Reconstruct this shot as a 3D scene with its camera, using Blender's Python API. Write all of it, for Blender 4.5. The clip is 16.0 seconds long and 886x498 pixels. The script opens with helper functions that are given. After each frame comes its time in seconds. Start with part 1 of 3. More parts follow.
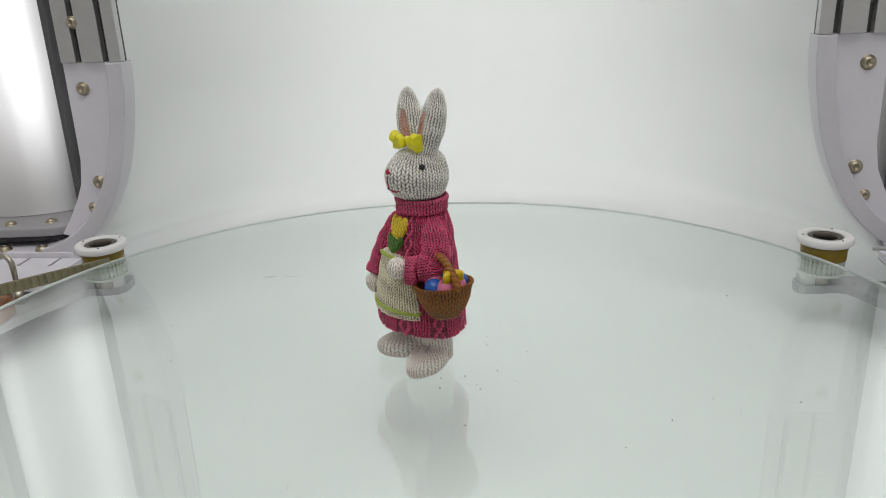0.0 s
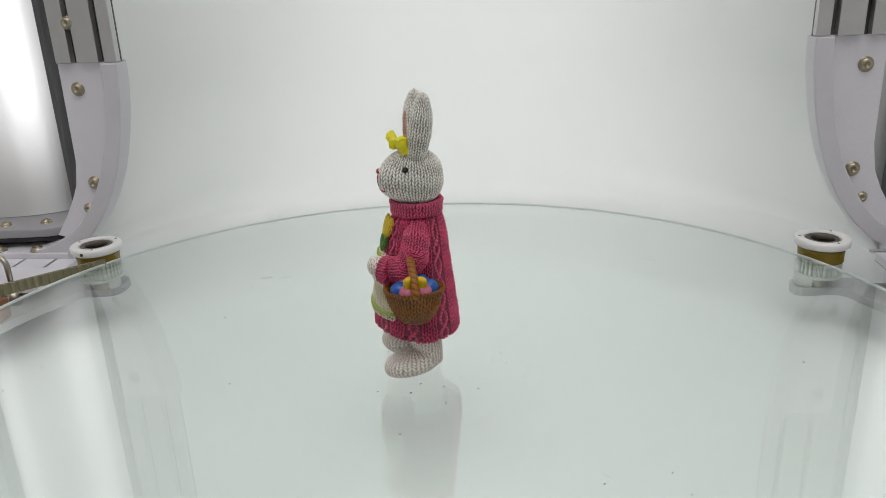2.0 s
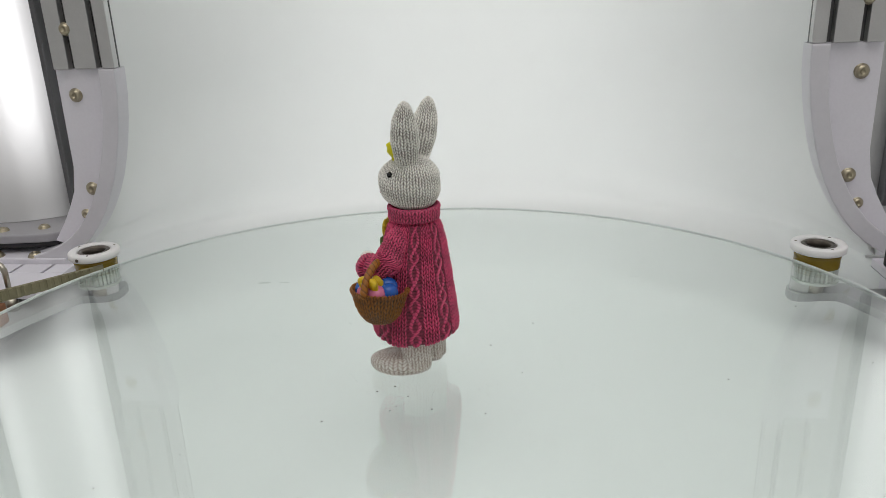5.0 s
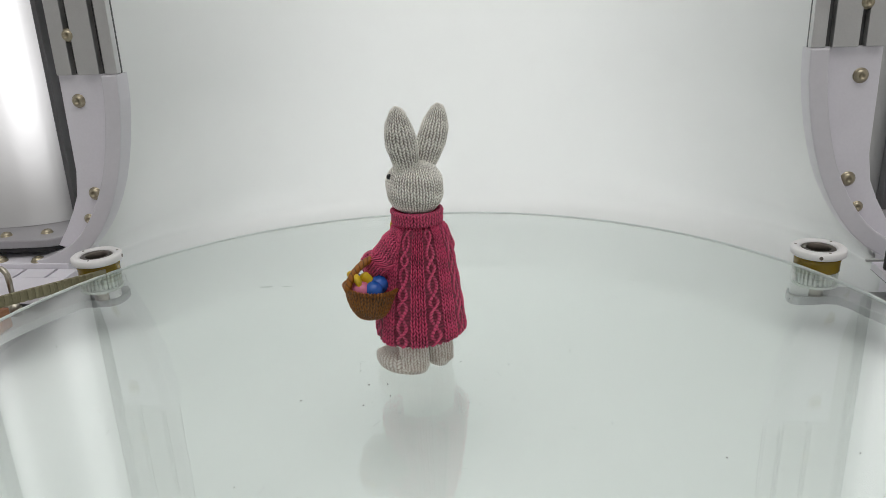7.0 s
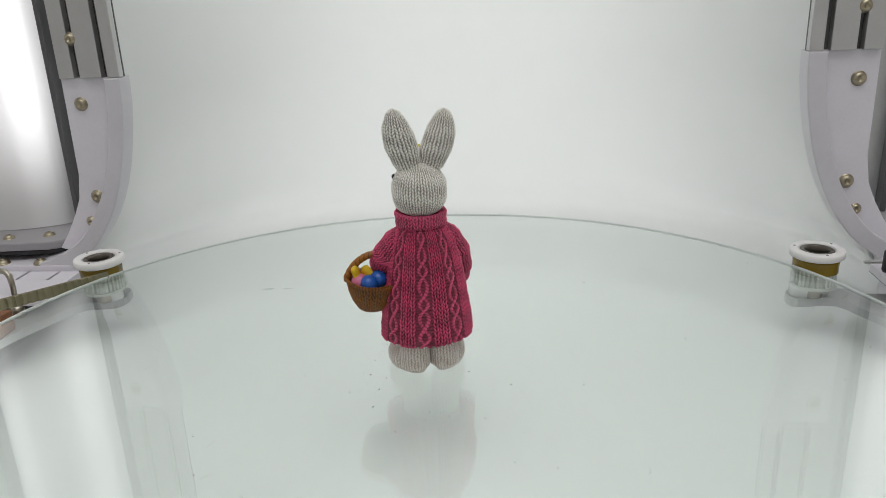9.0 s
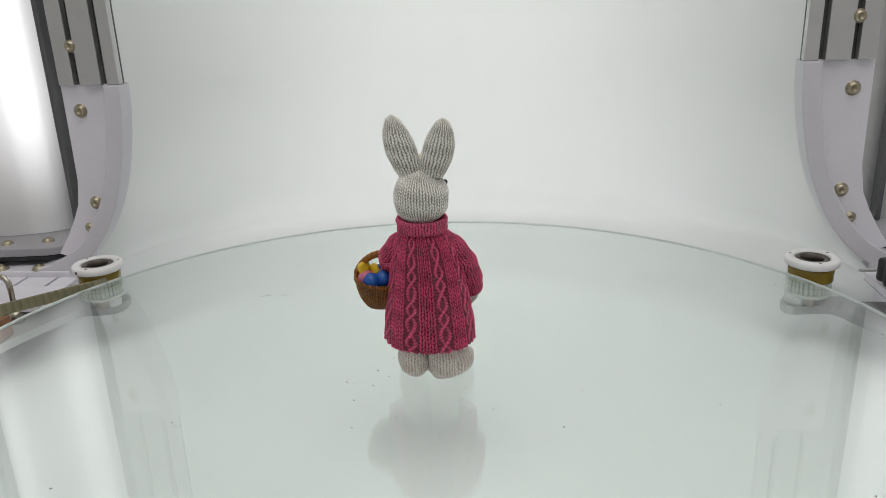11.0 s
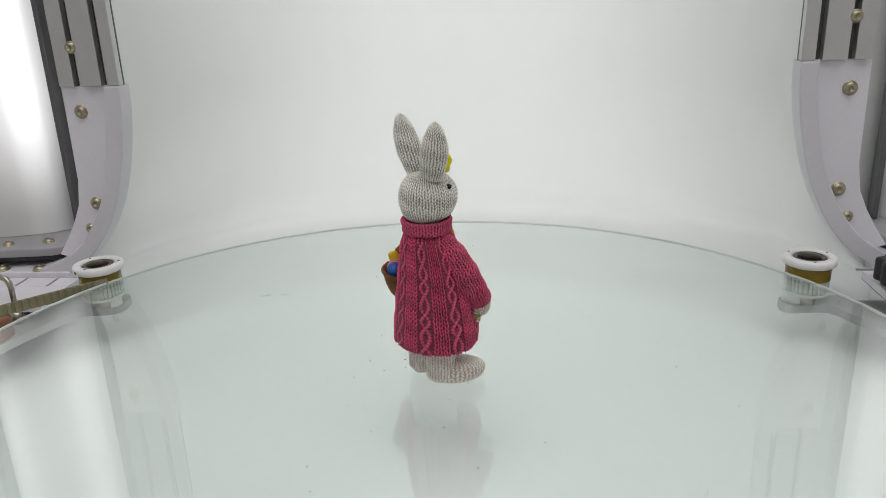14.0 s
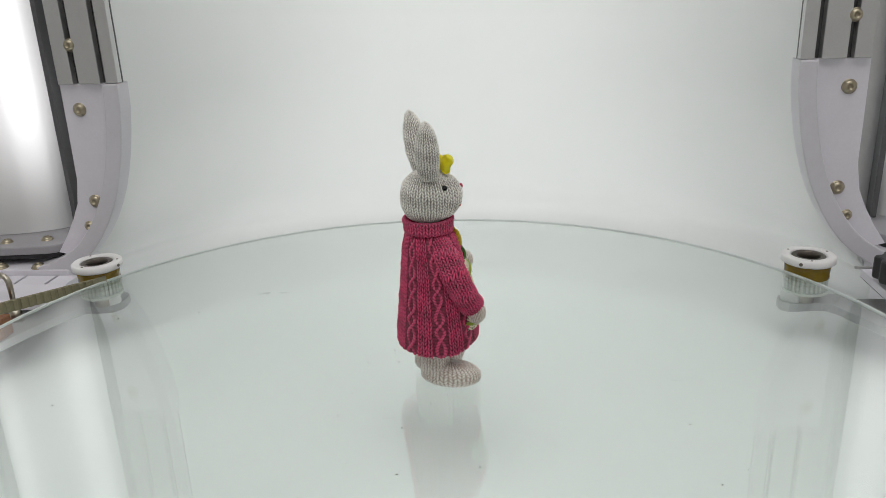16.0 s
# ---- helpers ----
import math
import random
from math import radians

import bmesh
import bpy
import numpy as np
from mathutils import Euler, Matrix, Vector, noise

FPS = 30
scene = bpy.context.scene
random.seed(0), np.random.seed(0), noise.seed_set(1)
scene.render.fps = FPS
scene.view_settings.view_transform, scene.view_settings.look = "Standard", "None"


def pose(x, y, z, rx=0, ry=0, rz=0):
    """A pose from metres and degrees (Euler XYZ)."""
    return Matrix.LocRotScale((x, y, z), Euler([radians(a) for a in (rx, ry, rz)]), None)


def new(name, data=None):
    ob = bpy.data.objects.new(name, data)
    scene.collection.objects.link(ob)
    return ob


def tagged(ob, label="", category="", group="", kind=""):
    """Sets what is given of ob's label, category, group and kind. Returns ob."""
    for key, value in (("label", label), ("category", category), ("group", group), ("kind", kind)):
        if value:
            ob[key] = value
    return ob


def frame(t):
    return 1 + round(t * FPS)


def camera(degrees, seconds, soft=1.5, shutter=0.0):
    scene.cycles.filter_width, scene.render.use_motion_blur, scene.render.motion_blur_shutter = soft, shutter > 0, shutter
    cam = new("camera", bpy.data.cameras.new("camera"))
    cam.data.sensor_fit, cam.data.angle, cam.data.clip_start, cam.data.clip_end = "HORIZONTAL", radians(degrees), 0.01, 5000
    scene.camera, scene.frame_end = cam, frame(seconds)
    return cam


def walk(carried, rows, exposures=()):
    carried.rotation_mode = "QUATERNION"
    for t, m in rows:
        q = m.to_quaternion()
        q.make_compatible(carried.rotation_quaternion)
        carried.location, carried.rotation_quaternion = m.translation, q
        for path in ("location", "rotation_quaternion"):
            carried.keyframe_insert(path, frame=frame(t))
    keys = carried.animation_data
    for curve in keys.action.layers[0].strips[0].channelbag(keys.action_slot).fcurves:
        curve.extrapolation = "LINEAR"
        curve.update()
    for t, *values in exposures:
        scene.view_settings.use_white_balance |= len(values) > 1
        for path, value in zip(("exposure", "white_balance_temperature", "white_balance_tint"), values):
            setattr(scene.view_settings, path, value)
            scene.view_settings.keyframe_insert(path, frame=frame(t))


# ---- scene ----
cam = camera(58.49, 16.0, soft=0.6)

# seconds, eye x y z, tilt down, lean, turn
PATH = [
    (0, 0.0035, -0.3826, 0.2030, 19.97, -2.31, -1.06),
    (0.5, 0.0035, -0.3817, 0.2037, 20.05, -2.31, -1.10),
    (1, 0.0035, -0.3810, 0.2044, 20.02, -2.31, -1.18),
    (1.5, 0.0035, -0.3805, 0.2050, 20.08, -2.25, -1.29),
    (2, 0.0035, -0.3801, 0.2056, 20.19, -2.20, -1.31),
    (2.5, 0.0035, -0.3798, 0.2063, 20.08, -2.12, -1.37),
    (3, 0.0035, -0.3797, 0.2068, 20.14, -2.10, -1.32),
    (3.5, 0.0035, -0.3796, 0.2074, 20.23, -2.09, -1.34),
    (4, 0.0035, -0.3797, 0.2080, 20.18, -2.07, -1.46),
    (6.5, 0.0035, -0.3815, 0.2104, 19.96, -2.23, -1.46),
    (7, 0.0035, -0.3821, 0.2108, 19.88, -2.27, -1.43),
    (7.5, 0.0035, -0.3827, 0.2113, 19.86, -2.29, -1.42),
    (8, 0.0035, -0.3833, 0.2116, 19.87, -2.32, -1.40),
    (8.5, 0.0035, -0.3839, 0.2120, 19.79, -2.36, -1.37),
    (9, 0.0035, -0.3846, 0.2124, 19.78, -2.33, -1.39),
    (11.5, 0.0035, -0.3877, 0.2138, 19.25, -2.08, -1.62),
    (12, 0.0035, -0.3882, 0.2140, 19.34, -2.15, -1.69),
    (12.5, 0.0035, -0.3886, 0.2142, 19.36, -2.20, -1.69),
    (13, 0.0035, -0.3890, 0.2144, 19.24, -2.16, -1.77),
    (13.5, 0.0035, -0.3893, 0.2146, 19.30, -2.17, -1.67),
    (14, 0.0035, -0.3895, 0.2148, 19.35, -2.19, -1.65),
    (14.5, 0.0035, -0.3896, 0.2149, 19.38, -2.11, -1.80),
    (15, 0.0035, -0.3896, 0.2150, 19.44, -2.14, -1.78),
    (15.5, 0.0035, -0.3895, 0.2151, 19.42, -2.15, -1.69),
    (16, 0.0035, -0.3893, 0.2152, 19.53, -2.13, -1.72),
]
walk(cam, [(t, pose(x, y, z, 90 - tilt, 0, turn) @ pose(0, 0, 0, 0, 0, lean)) for t, x, y, z, tilt, lean, turn in PATH],
     exposures=[(0, 0.0, 6500, 10), (16, 0.0, 6500, 10)])

# ---- light ----
world = bpy.data.worlds.new("world")
scene.world = world
world.use_nodes = True
world.node_tree.nodes["Background"].inputs[0].default_value = (0.8, 0.85, 0.9, 1)
world.node_tree.nodes["Background"].inputs[1].default_value = 0.3


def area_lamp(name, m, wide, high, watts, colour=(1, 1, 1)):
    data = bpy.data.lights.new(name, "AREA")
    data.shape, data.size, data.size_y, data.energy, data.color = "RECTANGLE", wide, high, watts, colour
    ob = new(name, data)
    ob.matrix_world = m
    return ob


TURN = -7.5          # the rig stands turned against the lens
RIG = pose(0, 0, 0, 0, 0, TURN)
SPIN = 12.36         # degrees a second, clockwise from above
RADIUS = 0.30        # glass disc

# unseen fill added overhead, set forward to brighten the figurine's front
area_lamp("ceiling_fill", pose(0, -0.7, 1.9), 1.8, 1.4, 17, (1.0, 0.99, 0.97))
# unseen fill added behind the sheet to lift and even out the wall
area_lamp("backlight_fill", RIG @ pose(0, 1.45, 0.30) @ pose(0, 0, 0, -90, 0, 0), 3.4, 1.3, 63.0, (0.985, 1.0, 0.99))
# unseen fill added below, brightening the floor sheet and the feet
area_lamp("underlight_fill", RIG @ pose(0, 0.05, -0.55) @ pose(0, 0, 0, 180, 0, 0), 0.9, 0.9, 2.4, (1.0, 1.0, 0.99))


# ---- materials ----
def material(name, colour, rough=0.5, metal=0.0, grain=0.0, scale=300.0, bump=0.0, spec=0.5, stain=0.0, **more):
    """A surface with fine grain and larger, softer patches."""
    mat = bpy.data.materials.new(name)
    mat.use_nodes = True
    nt = mat.node_tree
    b = nt.nodes["Principled BSDF"]
    b.inputs["Base Color"].default_value = (*colour, 1)
    b.inputs["Roughness"].default_value = rough
    b.inputs["Metallic"].default_value = metal
    b.inputs["Specular IOR Level"].default_value = spec
    for key, value in more.items():
        b.inputs[key.replace("_", " ")].default_value = value
    co = nt.nodes.new("ShaderNodeTexCoord")
    fine = nt.nodes.new("ShaderNodeTexNoise")
    fine.inputs["Scale"].default_value, fine.inputs["Detail"].default_value = scale, 4
    nt.links.new(co.outputs["Object"], fine.inputs["Vector"])
    broad = nt.nodes.new("ShaderNodeTexNoise")
    broad.inputs["Scale"].default_value, broad.inputs["Detail"].default_value = scale / 14, 3
    nt.links.new(co.outputs["Object"], broad.inputs["Vector"])
    last = None
    for tex, amount in ((fine, grain), (broad, stain)):
        if amount:
            mix = nt.nodes.new("ShaderNodeMix")
            mix.data_type, mix.blend_type = "RGBA", "MULTIPLY"
            ramp = nt.nodes.new("ShaderNodeMapRange")
            ramp.inputs["From Min"].default_value, ramp.inputs["From Max"].default_value = 0.3, 0.7
            ramp.inputs["To Min"].default_value, ramp.inputs["To Max"].default_value = 1 - amount, 1.0
            nt.links.new(tex.outputs["Fac"], ramp.inputs["Value"])
            mix.inputs["Factor"].default_value = 1
            if last:
                nt.links.new(last, mix.inputs["A"])
            else:
                mix.inputs["A"].default_value = (*colour, 1)
            nt.links.new(ramp.outputs["Result"], mix.inputs["B"])
            last = mix.outputs["Result"]
    if last:
        nt.links.new(last, b.inputs["Base Color"])
    if bump:
        bp = nt.nodes.new("ShaderNodeBump")
        bp.inputs["Strength"].default_value, bp.inputs["Distance"].default_value = bump, 0.0004
        nt.links.new(fine.outputs["Fac"], bp.inputs["Height"])
        nt.links.new(bp.outputs["Normal"], b.inputs["Normal"])
    return mat


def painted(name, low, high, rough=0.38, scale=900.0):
    """Cast resin: shade between the stitches painted in as a darker glaze, under a lighter dry-brushed coat."""
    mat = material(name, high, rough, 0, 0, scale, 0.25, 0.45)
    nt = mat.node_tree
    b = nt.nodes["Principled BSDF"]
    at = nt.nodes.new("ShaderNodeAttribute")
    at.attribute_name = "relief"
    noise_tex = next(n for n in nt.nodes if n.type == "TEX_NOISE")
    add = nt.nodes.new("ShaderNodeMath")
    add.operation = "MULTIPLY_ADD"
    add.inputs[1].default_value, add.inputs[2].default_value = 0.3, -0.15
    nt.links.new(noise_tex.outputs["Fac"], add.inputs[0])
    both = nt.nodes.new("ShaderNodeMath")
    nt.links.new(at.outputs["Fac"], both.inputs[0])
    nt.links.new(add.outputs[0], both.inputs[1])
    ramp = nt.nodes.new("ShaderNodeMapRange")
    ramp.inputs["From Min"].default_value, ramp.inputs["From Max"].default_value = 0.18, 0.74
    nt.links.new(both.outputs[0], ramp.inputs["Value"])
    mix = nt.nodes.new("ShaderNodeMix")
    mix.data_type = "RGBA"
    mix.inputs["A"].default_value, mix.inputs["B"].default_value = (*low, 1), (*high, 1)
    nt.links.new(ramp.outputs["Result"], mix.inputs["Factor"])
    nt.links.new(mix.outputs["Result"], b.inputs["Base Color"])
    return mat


def glowing(name, colour, strength):
    mat = bpy.data.materials.new(name)
    mat.use_nodes = True
    b = mat.node_tree.nodes["Principled BSDF"]
    b.inputs["Base Color"].default_value = (0.5, 0.5, 0.5, 1)
    b.inputs["Roughness"].default_value = 0.3
    b.inputs["Emission Color"].default_value = (*colour, 1)
    b.inputs["Emission Strength"].default_value = strength
    return mat


SHEET = material("white_sheet", (0.845, 0.862, 0.855), 0.20, 0, 0.015, 40, 0.02, 0.5, 0.03)
BOARD = material("white_board", (0.66, 0.69, 0.68), 0.4, 0, 0.02, 60, 0.05, 0.4, 0.03)
PRINT = material("white_plastic", (0.74, 0.72, 0.78), 0.45, 0, 0.03, 500, 0.15, 0.4, 0.04)
LIP = material("milky_plastic", (0.64, 0.625, 0.67), 0.3, 0, 0.03, 300, 0.1, 0.5, 0.05)
ALU = material("anodised_aluminium", (0.56, 0.56, 0.56), 0.38, 0.75, 0.05, 900, 0.1, 0.5, 0.06)
# aluminium darkened to carry the shade inside slots
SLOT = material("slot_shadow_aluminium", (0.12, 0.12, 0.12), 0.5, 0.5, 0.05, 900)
DARK = material("dark_aluminium", (0.13, 0.13, 0.135), 0.4, 0.6, 0.1, 500, 0.1)
STEEL = material("steel", (0.42, 0.39, 0.33), 0.3, 1.0, 0.1, 800, 0.1)
BOLT = material("nickel_bolt", (0.42, 0.37, 0.27), 0.32, 0.9, 0.15, 1500, 0.1)
BORE = material("dark_bearing_steel", (0.16, 0.14, 0.12), 0.35, 0.9, 0.1, 900)
AMBER = material("amber_urethane", (0.22, 0.145, 0.008), 0.25, 0, 0.1, 500, 0.1)
BELT = material("olive_rubber_belt", (0.24, 0.22, 0.13), 0.6, 0, 0.15, 900, 0.2)
WHITE = material("white_acetal", (0.80, 0.79, 0.79), 0.35, 0, 0.02, 600, 0.08, 0.5, 0.03)
CLEAR = material("frosted_pulley", (0.56, 0.60, 0.56), 0.3, 0, 0.05, 600, 0.1)
ARM = material("grey_arm_plastic", (0.44, 0.445, 0.45), 0.4, 0.0, 0.05, 900, 0.15)
TRAY = material("grey_tray_plastic", (0.34, 0.33, 0.35), 0.35, 0, 0.05, 600, 0.1)
BROWN = material("brown_wood", (0.30, 0.13, 0.06), 0.6, 0, 0.25, 200, 0.3)
BLACK = material("black_rubber", (0.02, 0.02, 0.022), 0.5, 0, 0.1, 900, 0.2)
DUST = material("grey_dust", (0.09, 0.09, 0.085), 0.9, 0, 0.2, 2000)
SCUFF = material("grey_scuff", (0.62, 0.65, 0.63), 0.7, 0, 0.2, 500)
ROOM = material("room_paint", (0.55, 0.54, 0.53), 0.8, 0, 0.04, 30, 0.1, 0.3, 0.05)
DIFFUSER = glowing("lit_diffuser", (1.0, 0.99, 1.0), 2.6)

# the sheet lets light through from behind
nt = SHEET.node_tree
through_light = nt.nodes.new("ShaderNodeBsdfTranslucent")
through_light.inputs["Color"].default_value = (0.88, 0.885, 0.882, 1)
blend = nt.nodes.new("ShaderNodeMixShader")
blend.inputs[0].default_value = 0.4
nt.links.new(nt.nodes["Principled BSDF"].outputs[0], blend.inputs[1])
nt.links.new(through_light.outputs[0], blend.inputs[2])
nt.links.new(blend.outputs[0], nt.nodes["Material Output"].inputs["Surface"])

# two light strips behind the film: brighter along both long edges
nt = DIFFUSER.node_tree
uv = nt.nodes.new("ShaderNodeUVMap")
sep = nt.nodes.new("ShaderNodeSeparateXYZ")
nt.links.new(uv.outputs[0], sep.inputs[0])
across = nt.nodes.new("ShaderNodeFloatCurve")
# falloff at both rims: shading of the rolled film painted into the glow
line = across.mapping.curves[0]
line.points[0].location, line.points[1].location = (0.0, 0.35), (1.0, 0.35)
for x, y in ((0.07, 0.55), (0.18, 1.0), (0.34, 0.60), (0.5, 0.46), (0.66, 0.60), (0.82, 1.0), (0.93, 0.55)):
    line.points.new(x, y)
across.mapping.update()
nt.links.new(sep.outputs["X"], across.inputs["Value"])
# dim at the foot: greyer shading there is put into the glow too
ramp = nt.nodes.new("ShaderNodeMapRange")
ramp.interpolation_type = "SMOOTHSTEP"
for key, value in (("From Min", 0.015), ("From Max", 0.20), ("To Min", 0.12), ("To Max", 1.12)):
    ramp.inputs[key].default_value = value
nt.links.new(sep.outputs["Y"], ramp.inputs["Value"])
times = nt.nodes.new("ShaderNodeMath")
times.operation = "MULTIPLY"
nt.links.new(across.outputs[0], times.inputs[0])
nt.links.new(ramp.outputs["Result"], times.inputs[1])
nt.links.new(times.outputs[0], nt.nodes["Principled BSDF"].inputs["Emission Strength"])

GLASS = bpy.data.materials.new("green_tinted_glass")
GLASS.use_nodes = True
g = GLASS.node_tree.nodes["Principled BSDF"]
g.inputs["Base Color"].default_value = (0.932, 0.985, 0.963, 1)
g.inputs["Transmission Weight"].default_value = 1.0
g.inputs["Roughness"].default_value = 0.0
g.inputs["IOR"].default_value = 1.5

EDGE = material("ground_glass_edge", (0.74, 0.79, 0.77), 0.3, 0, 0.06, 300, 0.1, 0.5, 0.08)
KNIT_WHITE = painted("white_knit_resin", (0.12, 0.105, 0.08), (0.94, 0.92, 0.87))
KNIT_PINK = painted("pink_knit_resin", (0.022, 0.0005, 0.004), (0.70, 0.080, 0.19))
# paler paint for shoes and hands; its low tone also paints in floor light
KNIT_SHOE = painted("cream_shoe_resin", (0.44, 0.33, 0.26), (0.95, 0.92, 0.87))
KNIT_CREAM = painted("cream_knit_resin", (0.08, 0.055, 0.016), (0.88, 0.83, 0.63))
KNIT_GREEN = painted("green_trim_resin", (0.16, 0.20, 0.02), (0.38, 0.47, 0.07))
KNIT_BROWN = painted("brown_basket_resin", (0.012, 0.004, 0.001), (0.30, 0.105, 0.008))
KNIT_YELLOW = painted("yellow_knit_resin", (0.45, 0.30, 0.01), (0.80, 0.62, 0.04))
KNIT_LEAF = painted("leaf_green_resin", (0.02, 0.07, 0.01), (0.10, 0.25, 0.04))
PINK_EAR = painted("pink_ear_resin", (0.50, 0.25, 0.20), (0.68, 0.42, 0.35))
BOW = material("yellow_bow_resin", (0.86, 0.78, 0.01), 0.35, 0, 0.10, 500, 0.3, 0.5, 0.08)
EGG_BLUE = material("blue_egg_resin", (0.015, 0.10, 0.42), 0.25, 0, 0.1, 400, 0.05)
EGG_PINK = material("pink_egg_resin", (0.60, 0.16, 0.28), 0.3, 0, 0.1, 400, 0.05)
EGG_GOLD = material("gold_ribbon_resin", (0.74, 0.50, 0.015), 0.3, 0, 0.15, 400, 0.2)
BLACK_EYE = material("black_gloss_eye", (0.008, 0.008, 0.008), 0.12)
NOSE_RED = material("red_nose_paint", (0.42, 0.02, 0.06), 0.3, 0, 0.1, 900)


# ---- mesh helpers ----
def mesh_of(name, bm, mat, smooth=False):
    me = bpy.data.meshes.new(name)
    bmesh.ops.recalc_face_normals(bm, faces=bm.faces)
    for f in bm.faces:
        f.smooth = smooth
    bm.to_mesh(me)
    bm.free()
    me.materials.append(mat)
    return me


def part(name, bm, mat, parent, label="", smooth=False, m=None):
    ob = new(name, mesh_of(name, bm, mat, smooth))
    ob.parent = parent
    if m is not None:
        ob.matrix_basis = m
    return tagged(ob, label)


def thing(name, m, label, category, group="", kind=""):
    ob = new(name)
    ob.matrix_basis = m
    ob.empty_display_size = 0.01
    return tagged(ob, label, category, group, kind)


def box(x0, x1, y0, y1, z0, z1, bevel=0.0):
    bm = bmesh.new()
    bmesh.ops.create_cube(bm, size=1)
    bmesh.ops.transform(bm, matrix=Matrix.Translation(((x0 + x1) / 2, (y0 + y1) / 2, (z0 + z1) / 2)) @ Matrix.Diagonal((x1 - x0, y1 - y0, z1 - z0, 1)), verts=bm.verts)
    if bevel:
        bmesh.ops.bevel(bm, geom=bm.edges[:], offset=bevel, segments=2, affect="EDGES", profile=0.5)
    return bm


def lathe(profile, n=48, loop=False):
    """Turns (radius, height) pairs round the z axis."""
    bm = bmesh.new()
    rings = []
    for r, z in profile:
        if r < 1e-7:
            rings.append([bm.verts.new((0, 0, z))])
        else:
            rings.append([bm.verts.new((r * math.cos(2 * math.pi * i / n), r * math.sin(2 * math.pi * i / n), z)) for i in range(n)])
    pairs = list(zip(rings, rings[1:])) + ([(rings[-1], rings[0])] if loop else [])
    for a, b in pairs:
        for i in range(n):
            j = (i + 1) % n
            if len(a) == 1 and len(b) == 1:
                continue
            if len(a) == 1:
                bm.faces.new((a[0], b[j], b[i]))
            elif len(b) == 1:
                bm.faces.new((a[i], a[j], b[0]))
            else:
                bm.faces.new((a[i], a[j], b[j], b[i]))
    return bm


def prism(outline, z0, z1, bevel=0.0):
    """An outline in x and y, raised from z0 to z1."""
    bm = bmesh.new()
    f = bm.faces.new([bm.verts.new((x, y, z0)) for x, y in outline])
    top = bmesh.ops.extrude_face_region(bm, geom=[f])
    bmesh.ops.translate(bm, vec=(0, 0, z1 - z0), verts=[v for v in top["geom"] if isinstance(v, bmesh.types.BMVert)])
    if bevel:
        edges = [e for e in bm.edges if abs(e.verts[0].co.z - e.verts[1].co.z) < 1e-6]
        bmesh.ops.bevel(bm, geom=edges, offset=bevel, segments=2, affect="EDGES", profile=0.5)
    return bm


def tube(points, r, n=10):
    """A round bar along points."""
    bm = bmesh.new()
    rings = []
    pts = [Vector(p) for p in points]
    for i, p in enumerate(pts):
        d = (pts[min(i + 1, len(pts) - 1)] - pts[max(i - 1, 0)]).normalized()
        q = d.to_track_quat("Z", "Y")
        rings.append([bm.verts.new(p + q @ Vector((r * math.cos(2 * math.pi * k / n), r * math.sin(2 * math.pi * k / n), 0))) for k in range(n)])
    for a, b in zip(rings, rings[1:]):
        for k in range(n):
            bm.faces.new((a[k], a[(k + 1) % n], b[(k + 1) % n], b[k]))
    bm.faces.new(rings[0])
    bm.faces.new(rings[-1])
    return bm


def button_bolt(r=0.0047):
    """A domed screw head with a hexagonal socket, axis along z."""
    h = r * 0.58
    prof = [(0, h * 0.35), (r * 0.36, h * 0.35), (r * 0.40, h), (r * 0.62, h * 0.92), (r * 0.84, h * 0.66), (r, h * 0.22), (r, 0), (r * 1.12, 0), (r * 1.12, -0.0006), (0, -0.0006)]
    return lathe(prof, 24)


# ---- room and backdrop ----
def room():
    wall, tall = 2.0, 2.05
    for name, args in (("wall_back", (-wall, wall, wall, wall + 0.1, -0.85, tall)), ("wall_front", (-wall, wall, -wall - 0.1, -wall, -0.85, tall)),
                       ("wall_left", (-wall - 0.1, -wall, -wall, wall, -0.85, tall)), ("wall_right", (wall, wall + 0.1, -wall, wall, -0.85, tall)),
                       ("floor", (-wall, wall, -wall, wall, -0.95, -0.85)), ("ceiling", (-wall, wall, -wall, wall, tall, tall + 0.1))):
        ob = new(name, mesh_of(name, box(*args), ROOM))
        tagged(ob, "plain grey painted room surface around the rig", "wall" if "wall" in name else name, kind="structure")


